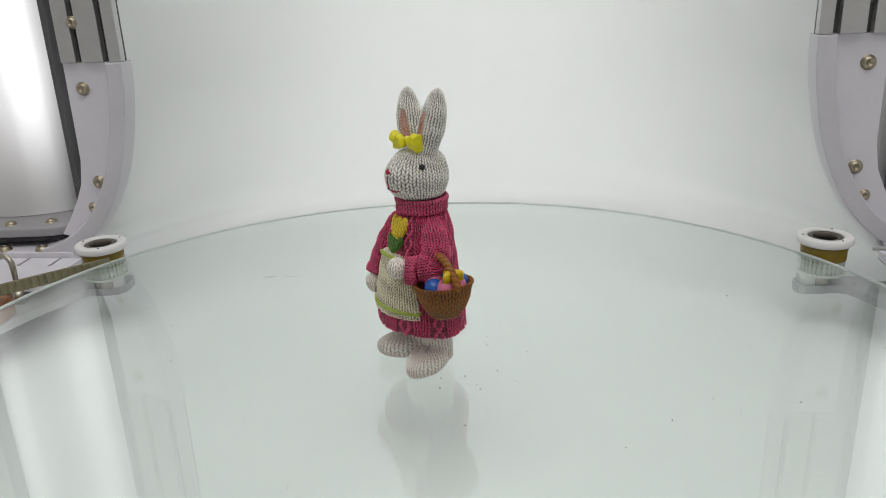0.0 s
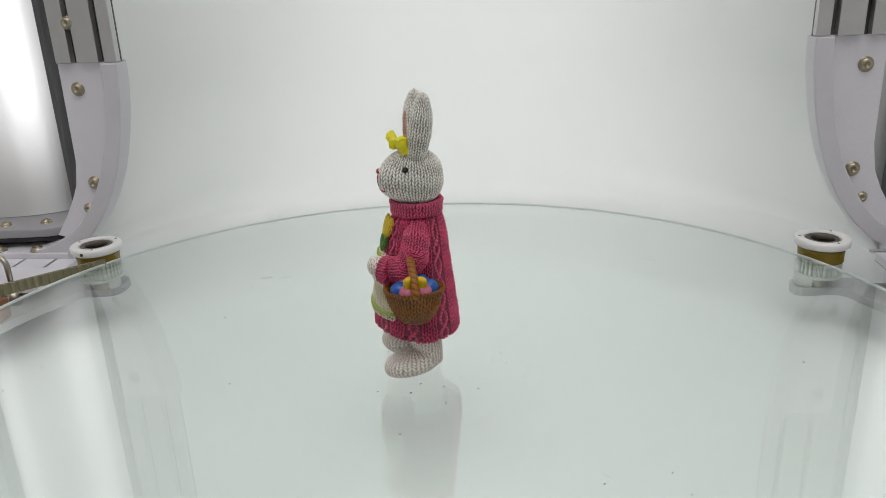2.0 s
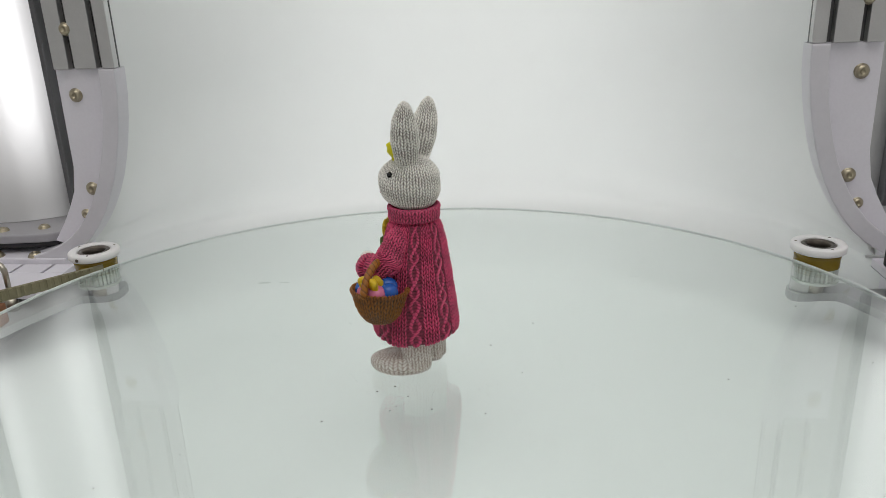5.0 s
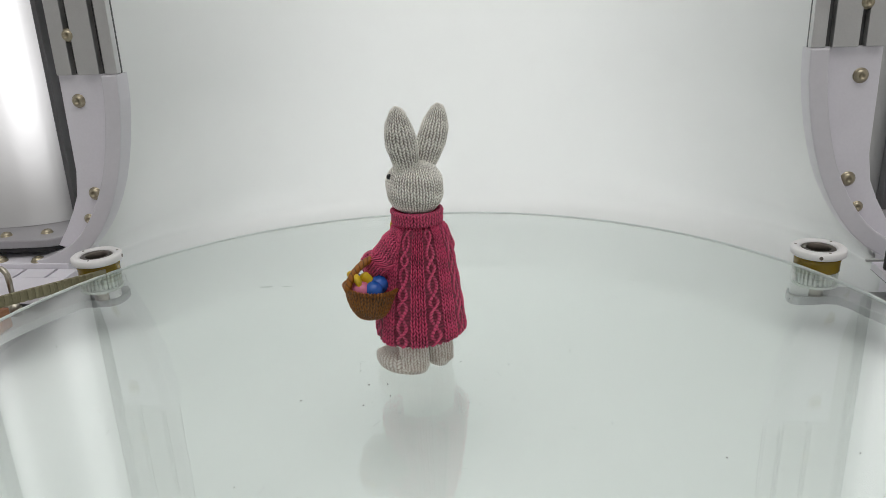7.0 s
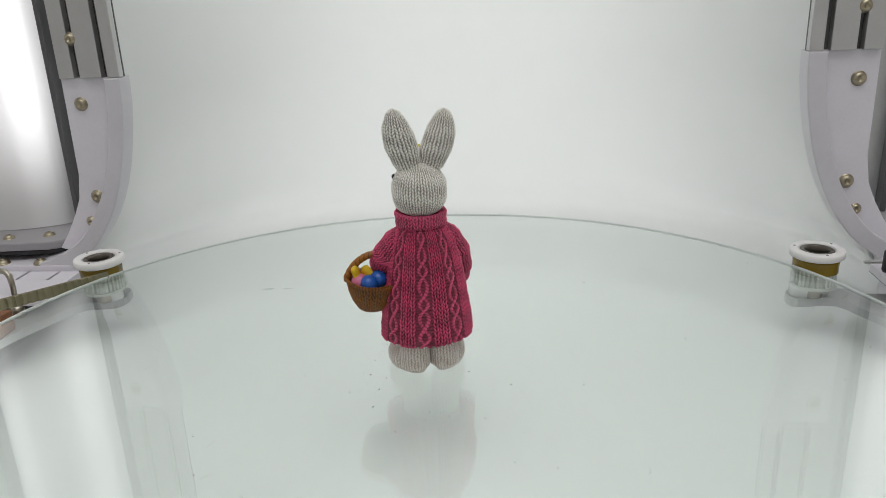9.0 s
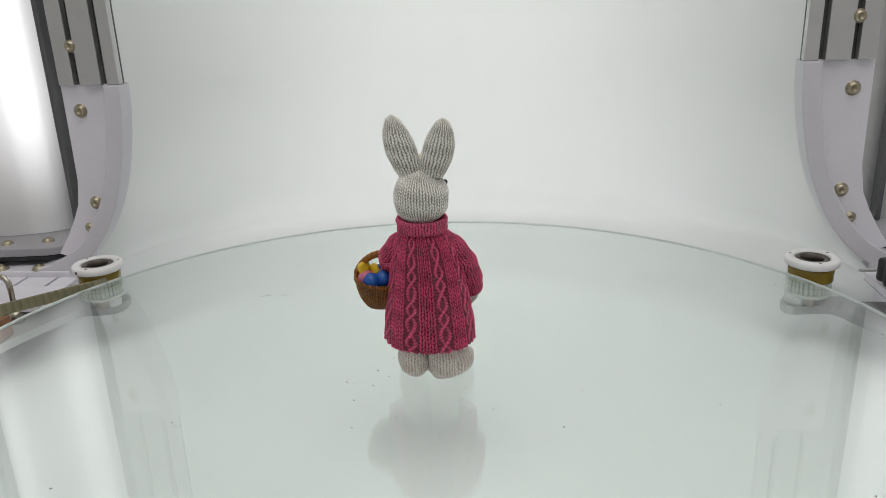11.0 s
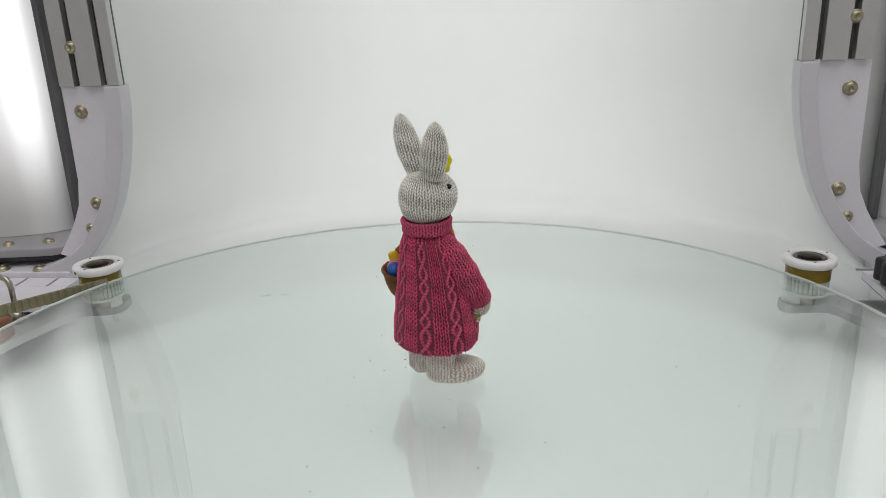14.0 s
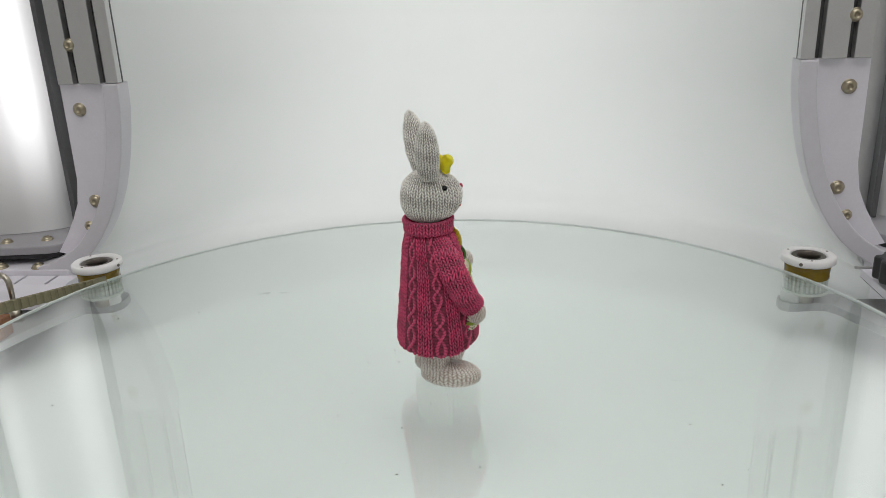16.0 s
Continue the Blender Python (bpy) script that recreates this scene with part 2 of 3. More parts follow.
def backdrop():
    """A seamless sheet: bowed wall, cove and flat floor under the glass."""
    half, bow, y0, floor_z, cove, top = 0.2538, 0.285, 0.2005, -0.062, 0.056, 0.66
    bm = bmesh.new()
    nu, levels = 96, []
    for z in (top, 0.5, 0.4, 0.3, 0.2, 0.12):
        levels.append((0.0, z))
    for i in range(13):
        a = i / 12 * math.pi / 2
        levels.append((cove * (1 - math.cos(a)), floor_z + cove - cove * math.sin(a)))
    rings = []
    for inset, z in levels:
        flare = 0.10 * max(0.0, min(1.0, (0.11 - z) / 0.15)) ** 2
        ring = []
        for i in range(nu + 1):
            a = math.pi * (i / nu - 0.5)
            k = 2.4
            sx, sy = math.sin(a), math.cos(a)
            s = (abs(sx) ** k + abs(sy) ** k) ** (-1 / k)
            ring.append(bm.verts.new(((half + flare - inset * 0.2) * sx * s, y0 + (bow - inset) * sy * s, z)))
        rings.append(ring)
    rings.append([bm.verts.new((v.co.x, -0.5, floor_z)) for v in rings[-1]])
    for a, b in zip(rings, rings[1:]):
        for i in range(nu):
            bm.faces.new((a[i], a[i + 1], b[i + 1], b[i]))
    ob = new("backdrop", mesh_of("backdrop", bm, SHEET, True))
    ob.matrix_basis = RIG
    mod = ob.modifiers.new("thickness", "SOLIDIFY")
    mod.thickness, mod.offset = 0.002, 0
    tagged(ob, "seamless curved glossy white backdrop sheet behind the turntable", "backdrop", kind="structure")
    for side in (-1, 1):
        x0, x1 = sorted((side * 0.325, side * 0.62))
        ob = new("base_board", mesh_of("base_board", box(x0, x1, -0.52, 0.62, -0.085, floor_z - 0.004, 0.002), BOARD))
        ob.matrix_basis = RIG
        tagged(ob, "white base board beside the glass turntable", "board", kind="structure")


room()
backdrop()


# ---- glass turntable ----
def turntable():
    t = thing("glass_turntable", Matrix(), "round clear greenish glass turntable disc with dust specks and scratches", "turntable")
    r, e, th = RADIUS, 0.0008, 0.006
    disc = part("disc", lathe([(0, 0), (r - e, 0), (r - e, -th), (0, -th)], 256), GLASS, t)
    disc.visible_shadow = False
    ring = [(r - 0.0013, 0.00003), (r - 0.0004, 0.0), (r, -0.0005), (r, -th + 0.0005), (r - 0.0004, -th), (r - 0.0013, -th - 0.00003)]
    part("ground_edge", lathe(ring, 256, True), EDGE, t, "ground pale green glass edge", True)
    return t


TABLE = turntable()


# ---- guide rollers ----
def roller_wheel(m):
    w = thing("guide_roller", m, "white flanged guide roller with amber tyre against the glass edge", "roller", "rollers round the glass")
    flange = part("flange", lathe([(0.0118, 0.0085), (0.0122, 0.0125), (0.0128, 0.0132), (0.0176, 0.0132), (0.0186, 0.0124), (0.0186, 0.0086), (0.0178, 0.0078), (0.0118, 0.0078)], 64, True), WHITE, w, "", True)
    part("bearing", lathe([(0.0082, 0.0), (0.0082, 0.0118), (0.0088, 0.0124), (0.0112, 0.0124), (0.0116, 0.012), (0.0116, 0.0)], 48, True), BORE, w, "dark steel bearing ring", True)
    part("tyre", lathe([(0.0120, 0.0076), (0.0162, 0.0076), (0.0156, 0.004), (0.0154, 0.001), (0.0154, -0.0015), (0.0155, -0.0030), (0.0120, -0.0030)], 64, True), AMBER, w, "amber urethane tyre", True)
    n = 30
    outline = []
    for i in range(n):
        for k, rr in ((0.0, 0.0132), (0.25, 0.0132), (0.4, 0.0150), (0.85, 0.0150)):
            a = 2 * math.pi * (i + k) / n
            outline.append((rr * math.cos(a), rr * math.sin(a)))
    part("toothed_pulley", prism(outline, -0.0165, -0.0032), CLEAR, w, "frosted plastic toothed pulley")
    part("lower_flange", lathe([(0, -0.0167), (0.0158, -0.0167), (0.0158, -0.0185), (0, -0.0185)], 48), CLEAR, w)
    for i in range(3):
        a = 2 * math.pi * i / 3 + 0.4
        hole = lathe([(0, 0.0134), (0.0009, 0.0134), (0.0009, 0.0120), (0, 0.0120)], 12)
        part("set_screw", hole, BORE, flange, "", False, pose(0.0152 * math.cos(a), 0.0152 * math.sin(a), 0))
    hole = lathe([(0, 0.0003), (0.0013, 0.0003), (0.0013, -0.002), (0, -0.002)], 12)
    part("set_screw", hole, BORE, flange, "", False, pose(0.0186, 0, 0.0105, 0, 90, 0))
    return w


WHEELS = []
for ang in (25.9, 141.6, 262.5):
    a = radians(ang)
    WHEELS.append(roller_wheel(pose(0.3158 * math.cos(a), 0.3158 * math.sin(a), -0.002, 0, 0, ang)))


def roller_arm(wheel, side, tab, post):
    """The fixed curved arm that carries a roller: plate with a rounded tab, spacer, screw, axle and foot."""
    t = thing("roller_arm", RIG, "grey curved deck arm with white spacer under guide roller", "bracket", "roller arms")
    arc = [(0.327 * math.cos(a), 0.327 * math.sin(a)) for a in (radians(25.5 - i * 1.5) for i in range(44))]
    back = [(0.46, arc[-1][1]), (0.46, 0.187), (0.272, 0.187)]
    outline = [(side * x, y) for x, y in tab + arc + back]
    part("plate", prism(outline, -0.0360, -0.0295, 0.0006), ARM, t)
    px, py = side * post[0], post[1]
    spacer = part("spacer", lathe([(0, -0.0095), (0.0068, -0.0095), (0.0078, -0.0105), (0.0078, -0.0293), (0, -0.0293)], 32), WHITE, t, "white plastic spacer", True, pose(px, py, 0))
    part("screw", lathe([(0, -0.0075), (0.003, -0.0075), (0.003, -0.0093), (0, -0.0093)], 16), STEEL, spacer, "", True)
    x, y, _ = RIG.inverted() @ wheel.matrix_basis.translation
    part("axle", lathe([(0, -0.0206), (0.007, -0.0206), (0.007, -0.0294), (0, -0.0294)], 24), STEEL, t, "", True, pose(x, y, 0))
    part("stem", box(*sorted((side * 0.37, side * 0.45)), -0.18, 0.17, -0.0657, -0.0362), ARM, t)
    return t


roller_arm(WHEELS[0], 1, [(0.2560, 0.187), (0.2490, 0.1845), (0.2468, 0.1800), (0.2462, 0.1735), (0.2478, 0.1690), (0.2520, 0.1668), (0.2590, 0.1672), (0.2714, 0.1688), (0.2790, 0.1680), (0.2845, 0.1620), (0.2880, 0.1540)], (0.2559, 0.1760))
roller_arm(WHEELS[1], -1, [(0.2640, 0.187), (0.2600, 0.1820), (0.2588, 0.1733), (0.2597, 0.1660), (0.2625, 0.1615), (0.2665, 0.1590), (0.2760, 0.1575), (0.2850, 0.1568), (0.2880, 0.1530)], (0.2675, 0.1660))


def front_arm(wheel):
    """Straight arm under the roller at the open side."""
    t = thing("roller_arm", RIG, "grey straight deck arm under a guide roller", "bracket", "roller arms")
    x, y, _ = RIG.inverted() @ wheel.matrix_basis.translation
    part("plate", box(x - 0.014, x + 0.014, y - 0.12, y + 0.014, -0.0360, -0.0295, 0.0006), ARM, t)
    part("axle", lathe([(0, -0.0206), (0.007, -0.0206), (0.007, -0.0294), (0, -0.0294)], 24), STEEL, t, "", True, pose(x, y, 0))
    part("stem", box(x - 0.012, x + 0.012, y - 0.11, y - 0.05, -0.0610, -0.0362), ARM, t)


front_arm(WHEELS[2])


# ---- side stands: slotted posts, plastic brackets, lamps ----
LIP_LINE = [(0.2455, 0.1445), (0.2456, 0.138), (0.2462, 0.125), (0.2487, 0.107), (0.2520, 0.0900), (0.2560, 0.0745), (0.2605, 0.0605), (0.2660, 0.0475), (0.2725, 0.0350), (0.2800, 0.0235), (0.2890, 0.0125), (0.2990, 0.0035), (0.3120, -0.0045), (0.3270, -0.0110), (0.3440, -0.0155)]


def stand(side):
    up = pose(0, 0, 0, 90, 0, 0)
    here_stand = RIG @ pose(0.0018, 0, 0.0025 * side)

    def flip(bm):
        if side < 0:
            bmesh.ops.scale(bm, vec=(-1, 1, 1), verts=bm.verts)
        return bm

    def upright(outline, y0, y1, bevel=0.0):
        bm = prism(outline, -y1, -y0, bevel)
        bmesh.ops.transform(bm, matrix=up, verts=bm.verts)
        return flip(bm)

    # lip: offset of its own line
    outer_line = []
    for i, (x, z) in enumerate(LIP_LINE):
        a, b = LIP_LINE[max(i - 1, 0)], LIP_LINE[min(i + 1, len(LIP_LINE) - 1)]
        dx, dz = b[0] - a[0], b[1] - a[1]
        ln = math.hypot(dx, dz)
        outer_line.append((x - dz / ln * 0.0125, z + dx / ln * 0.0125))
    outer_line[0] = (outer_line[0][0], 0.1445)
    t = thing("backdrop_bracket", here_stand, "white plastic bracket with button-head bolts holding the backdrop edge", "bracket", "backdrop brackets")
    plate = [(x - 0.0006, z) for x, z in outer_line[:-2]] + [(0.3240, 0.0085), (0.3140, 0.0230), (0.3060, 0.0370), (0.3000, 0.0500), (0.2965, 0.0700), (0.2955, 0.1445)]
    board = part("plate", upright(plate, 0.1965, 0.2045, 0.0005), PRINT, t)
    part("lip", upright(LIP_LINE + outer_line[::-1], 0.188, 0.2060, 0.001), LIP, t, "milky curved plastic edge strip")
    for x, z in ((0.2830, 0.1250), (0.2840, 0.0520), (0.2930, 0.031)):
        r = 0.0047 if z > 0.04 else 0.0038
        part("bolt", button_bolt(r), BOLT, board, "", True, pose(side * x, 0.1960, z, 90, 0, 0))
    foot = part("foot", flip(box(0.313, 0.46, 0.1868, 0.236, -0.0115, -0.0035, 0.001)), PRINT, t)
    part("bolt", button_bolt(0.0052), BOLT, foot, "", True, pose(side * 0.3420, 0.1930, -0.0029))
    part("bolt", button_bolt(0.0052), BOLT, foot, "", True, pose(side * 0.3745, 0.1925, -0.0029))
    part("block", flip(box(0.335, 0.46, 0.1875, 0.235, -0.0605, -0.0144, 0.001)), PRINT, t)

    # slotted shelf in front of the bracket
    s = thing("slotted_shelf", here_stand, "flat aluminium shelf plate with short slots beside the turntable", "shelf", "slotted shelves")
    for x0, x1 in ((0.305, 0.3215), (0.3240, 0.3480), (0.3505, 0.372), (0.3745, 0.46)):
        part("strip", flip(box(x0, x1, 0.1680, 0.1864, -0.0140, -0.0080, 0.0004)), PRINT, s)
    part("front_strip", flip(box(0.305, 0.46, 0.130, 0.1678, -0.0140, -0.0080, 0.0004)), PRINT, s)
    # thin dark sheet standing in for the shade down the shelf slots
    part("slot_shade", flip(box(0.305, 0.46, 0.130, 0.1864, -0.0142, -0.01405)), SLOT, s)

    p = thing("slotted_post", here_stand, "upright grey aluminium slotted profile post", "post", "slotted posts")
    face = 0.192
    for x0, x1 in ((0.2465, 0.2560), (0.2605, 0.2775), (0.2820, 0.2940)):
        part("rail", flip(box(x0, x1, face, face + 0.007, 0.1447, 0.70, 0.0006)), ALU, p)
    # core takes the darkened colour, so slot shade is painted on it
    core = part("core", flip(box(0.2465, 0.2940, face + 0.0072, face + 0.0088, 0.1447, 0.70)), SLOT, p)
    part("bolt", button_bolt(0.0043), BOLT, core, "", True, pose(side * 0.2798, face + 0.0005, 0.1735, 90, 0, 0))

    lamp = thing("light_panel", here_stand, "tall bright white light panel with rounded diffuser in a dark frame", "lamp", "light panels")
    x0, y0, x1, y1 = 0.3375, 0.250, 0.4575, 0.236
    ln = math.hypot(x1 - x0, y1 - y0)
    ux, uy = (x1 - x0) / ln, (y1 - y0) / ln
    nx, ny = uy, -ux                       # out of the lit face
    here = Matrix(((ux, nx, 0, x0), (uy, ny, 0, y0), (0, 0, 1, 0), (0, 0, 0, 1)))

    def slab(s0, s1, d0, d1, z0, z1, bevel=0.0):
        bm = box(s0, s1, d0, d1, z0, z1, bevel)
        bmesh.ops.transform(bm, matrix=here, verts=bm.verts)
        return flip(bm)

    def rounded(s0, s1, d0, d1, r, z0, z1, bevel):
        out = [(s1, d0), (s1, d1)] + [(s0 + r - r * math.sin(a), d1 - r + r * math.cos(a)) for a in (i * math.pi / 20 for i in range(11))] + [(s0, d0)]
        bm = prism(out, z0, z1, bevel)
        bmesh.ops.transform(bm, matrix=here, verts=bm.verts)
        return flip(bm)
    wide = 0.115
    part("frame_rail", slab(-0.0042, 0.0, -0.012, 0.004, 0.0130, 0.66, 0.0008), DARK, lamp, "dark aluminium frame rail")
    part("frame_rail", slab(wide, wide + 0.006, -0.012, 0.004, 0.0130, 0.66, 0.0008), DARK, lamp, "dark aluminium frame rail")
    part("side_cover", slab(-0.030, 0.0, -0.0225, -0.0125, 0.0130, 0.66, 0.001), ALU, lamp, "aluminium side cover")
    part("housing", slab(0.0005, wide + 0.006, -0.036, -0.0125, 0.0130, 0.66, 0.002), ALU, lamp)
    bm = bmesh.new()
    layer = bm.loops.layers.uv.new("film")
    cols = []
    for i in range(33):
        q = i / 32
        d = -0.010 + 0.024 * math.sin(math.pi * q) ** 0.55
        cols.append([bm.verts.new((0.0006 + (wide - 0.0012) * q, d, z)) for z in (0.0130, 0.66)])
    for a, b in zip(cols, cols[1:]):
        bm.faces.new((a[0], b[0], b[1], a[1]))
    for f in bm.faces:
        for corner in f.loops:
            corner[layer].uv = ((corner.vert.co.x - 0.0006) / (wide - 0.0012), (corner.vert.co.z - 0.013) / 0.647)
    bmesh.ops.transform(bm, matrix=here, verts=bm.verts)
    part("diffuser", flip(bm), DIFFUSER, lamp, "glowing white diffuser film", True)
    tray = part("tray", rounded(-0.015, wide + 0.01, -0.038, 0.050, 0.024, 0.0055, 0.0125, 0.0012), TRAY, lamp, "grey base tray with a rounded corner")
    # black strip added where only shade lies below the tray edge
    part("tray_shade", rounded(-0.0135, wide + 0.008, -0.036, 0.048, 0.023, 0.0015, 0.0053, 0.0005), BLACK, lamp, "black strip standing in for the shade under the tray")
    for s, d in ((0.012, 0.031), (0.044, 0.035), (0.076, 0.035)):
        v = here @ Vector((s, d, 0.0128))
        part("bolt", button_bolt(0.0045), BOLT, tray, "", True, pose(side * v.x, v.y, v.z))
    part("foot", slab(0.02, 0.11, -0.034, -0.002, -0.0655, 0.0013), PRINT, lamp)


stand(1)
stand(-1)


# ---- small fittings ----
def drive_belt():
    """Toothed belt that leaves the roller beside the shelf towards its motor."""
    x, y, _ = RIG.inverted() @ WHEELS[1].matrix_basis.translation
    t = thing("drive_belt", RIG @ pose(x, y, 0, 0, 0, -135), "olive toothed rubber drive belt running from a guide roller", "belt")
    r, far = 0.0163, 0.17
    part("strand", box(0.0, far, r, r + 0.0016, -0.0050, 0.0034, 0.0003), BELT, t)
    tooth = mesh_of("tooth", box(-0.0014, 0.0014, 0.0, 0.0013, -0.0048, 0.0032, 0.0003), BELT)
    for i in range(24):
        ob = new("tooth", tooth)
        ob.parent, ob.matrix_basis = t, pose(0.009 + 0.005 * i, r + 0.0016, 0)
    part("motor_pulley", lathe([(0, 0.0055), (r, 0.0055), (r, -0.0065), (0, -0.0065)], 40), STEEL, t, "", True, pose(far, 0, 0))
    part("motor_shaft", lathe([(0, -0.0066), (0.004, -0.0066), (0.004, -0.0655), (0, -0.0655)], 20), STEEL, t, "", True, pose(far, 0, 0))


def hook():
    t = thing("steel_hook", RIG, "bent steel rod hook standing on the shelf", "hook")
    pts = [(-0.3235, 0.1300, -0.016), (-0.3235, 0.1300, 0.002), (-0.3242, 0.1305, 0.0065), (-0.3262, 0.1312, 0.0095), (-0.3292, 0.1322, 0.0107), (-0.345, 0.137, 0.0107), (-0.38, 0.145, 0.0107)]
    part("rod", tube(pts, 0.0022, 12), STEEL, t, "", True)
    part("collar", lathe([(0, -0.0150), (0.0045, -0.0150), (0.0045, -0.0293), (0, -0.0293)], 20), STEEL, t, "", True, pose(-0.3235, 0.13, 0))


def block():
    t = thing("wooden_block", RIG, "small brown wooden block under the glass edge", "block")
    part("body", box(-0.37, -0.3135, 0.062, 0.110, -0.0293, -0.010, 0.001), BROWN, t)


def knob():
    t = thing("clamp_knob", RIG @ pose(0.3175, 0.1520, -0.001), "black lobed clamp knob with a steel tab on the bracket", "knob")
    out = []
    for i in range(84):
        a = 2 * math.pi * i / 84
        r = 0.0150 + 0.0016 * math.cos(7 * a)
        out.append((r * math.cos(a), r * math.sin(a)))
    part("grip", prism(out, 0.0, 0.0165, 0.0018), BLACK, t)
    part("cap", lathe([(0, 0.0182), (0.006, 0.0178), (0.008, 0.0166), (0, 0.0160)], 24), BLACK, t, "", True)
    part("stud", lathe([(0, -0.0002), (0.005, -0.0002), (0.005, -0.0098), (0, -0.0098)], 20), STEEL, t, "", True)
    part("tab", box(-0.020, 0.004, 0.0225, 0.0250, -0.0002, 0.0014, 0.0003), ALU, t, "thin steel tab")


drive_belt()
hook()
block()
knob()


def dust():
    """Specks, lint and scratches that ride on the glass."""
    rng = random.Random(7)
    bm = bmesh.new()
    spots = [(rng.uniform(0.02, 0.285), rng.uniform(0, 2 * math.pi)) for _ in range(190)]
    for r, a in spots:
        x, y = r * math.cos(a), r * math.sin(a)
        if rng.random() < 0.62:
            s = rng.choice((0.00018, 0.00026, 0.00034, 0.00045, 0.0006))
            n = rng.randint(4, 6)
            ring = [bm.verts.new((x + s * rng.uniform(0.5, 1.4) * math.cos(2 * math.pi * k / n), y + s * rng.uniform(0.5, 1.4) * math.sin(2 * math.pi * k / n), 0.0001)) for k in range(n)]
            tip = bm.verts.new((x, y, 0.0001 + s * 0.7))
            for k in range(n):
                bm.faces.new((ring[k], ring[(k + 1) % n], tip))
        else:
            ln, th, bend = rng.uniform(0.002, 0.007), rng.uniform(0, math.pi), rng.uniform(-1.2, 1.2)
            w = 0.00005
            prev = None
            for k in range(7):
                q = k / 6 * ln
                cx, cy = x + q * math.cos(th + bend * k / 6), y + q * math.sin(th + bend * k / 6)
                pair = (bm.verts.new((cx - w * math.sin(th), cy + w * math.cos(th), 0.0001)), bm.verts.new((cx + w * math.sin(th), cy - w * math.cos(th), 0.0001)))
                if prev:
                    bm.faces.new((prev[0], prev[1], pair[1], pair[0]))
                prev = pair
    ob = part("dust", bm, DUST, TABLE, "grey dust specks, lint and fine scratches")
    tagged(ob, kind="stuff")


dust()


def scuffs():
    """Grey rub marks on the sheet under the glass."""
    rng = random.Random(3)
    ob = thing("scuff_mark", RIG, "faint grey scuff marks on the white sheet", "mark", kind="stuff")
    for x, y, wide, n in ((-0.166, 0.259, 0.012, 7), (0.166, 0.305, 0.005, 3), (0.152, 0.275, 0.005, 3), (-0.02, 0.31, 0.006, 2)):
        bm = bmesh.new()
        for _ in range(n):
            cx, cy, rx, ry = x + rng.uniform(-wide, wide), y + rng.uniform(-0.003, 0.003), rng.uniform(0.2, 0.5) * wide, rng.uniform(0.0006, 0.0018)
            k = rng.uniform(0.00003, 0.0002)
            bm.faces.new([bm.verts.new((cx + rx * math.cos(a) * rng.uniform(0.7, 1.1), cy + ry * math.sin(a) * rng.uniform(0.7, 1.1), -0.0608 + k)) for a in (i * math.pi / 6 for i in range(12))])
        part("scuff", bm, SCUFF, ob)


scuffs()


# ---- knitted rabbit figurine: one cast piece, its paints as material slots ----
def stitches(a, b):
    """Height 0..1 of plain knitting, slightly uneven: a counts columns, b counts rows."""
    col = np.floor(a)
    wob = 0.08 * np.sin(1.7 * b + 2.3 * col) + 0.04 * np.sin(5.1 * b + 0.9 * a)
    row = b + 0.18 * np.sin(2.9 * col + 0.35 * b) + 0.10 * np.sin(1.3 * a + 2.2 * b)
    s = np.abs(((a + wob * 0.6) % 1.0) - 0.5) * 2
    leg = np.clip(np.sin(np.pi * np.clip(0.06 + 0.88 * s, 0, 1)), 0, 1) ** 0.75
    strand = np.abs(np.sin(np.pi * (row - 0.95 * s))) ** 0.75
    slub = 0.88 + 0.12 * np.sin(12.9 * col + 7.3 * np.floor(row - 0.95 * s))
    return leg * (0.28 + 0.72 * strand) * slub


def cables(a, b):
    """Height of the dress pattern: three plain columns, then a panel of crossing strands that leave open ovals over purl bars."""
    x = a % 6.0
    panel = np.floor(a / 6.0)
    h = stitches(a, b)
    c = x - 4.5
    inside = np.abs(c) < 1.5
    ph = np.pi * b / 3.9 + panel * 1.9 + 0.35 * np.sin(0.7 * b + panel)
    rope = np.zeros_like(h)
    for sgn in (1, -1):
        mid = sgn * 0.80 * np.sin(ph)
        d = np.abs(c - mid) / 0.46
        over = 0.78 + 0.14 * sgn * np.cos(ph)
        twist = 0.45 + 0.55 * np.abs(np.sin(np.pi * (b * 1.35 + sgn * 0.9 * (c - mid)))) ** 0.6
        rope = np.maximum(rope, np.where(d < 1, np.clip(1 - d * d, 0, 1) ** 0.6 * over * twist, 0))
    ground = 0.20 + 0.16 * np.abs(np.sin(np.pi * b * 1.25)) ** 0.6
    return np.where(inside, np.maximum(rope, ground), h)


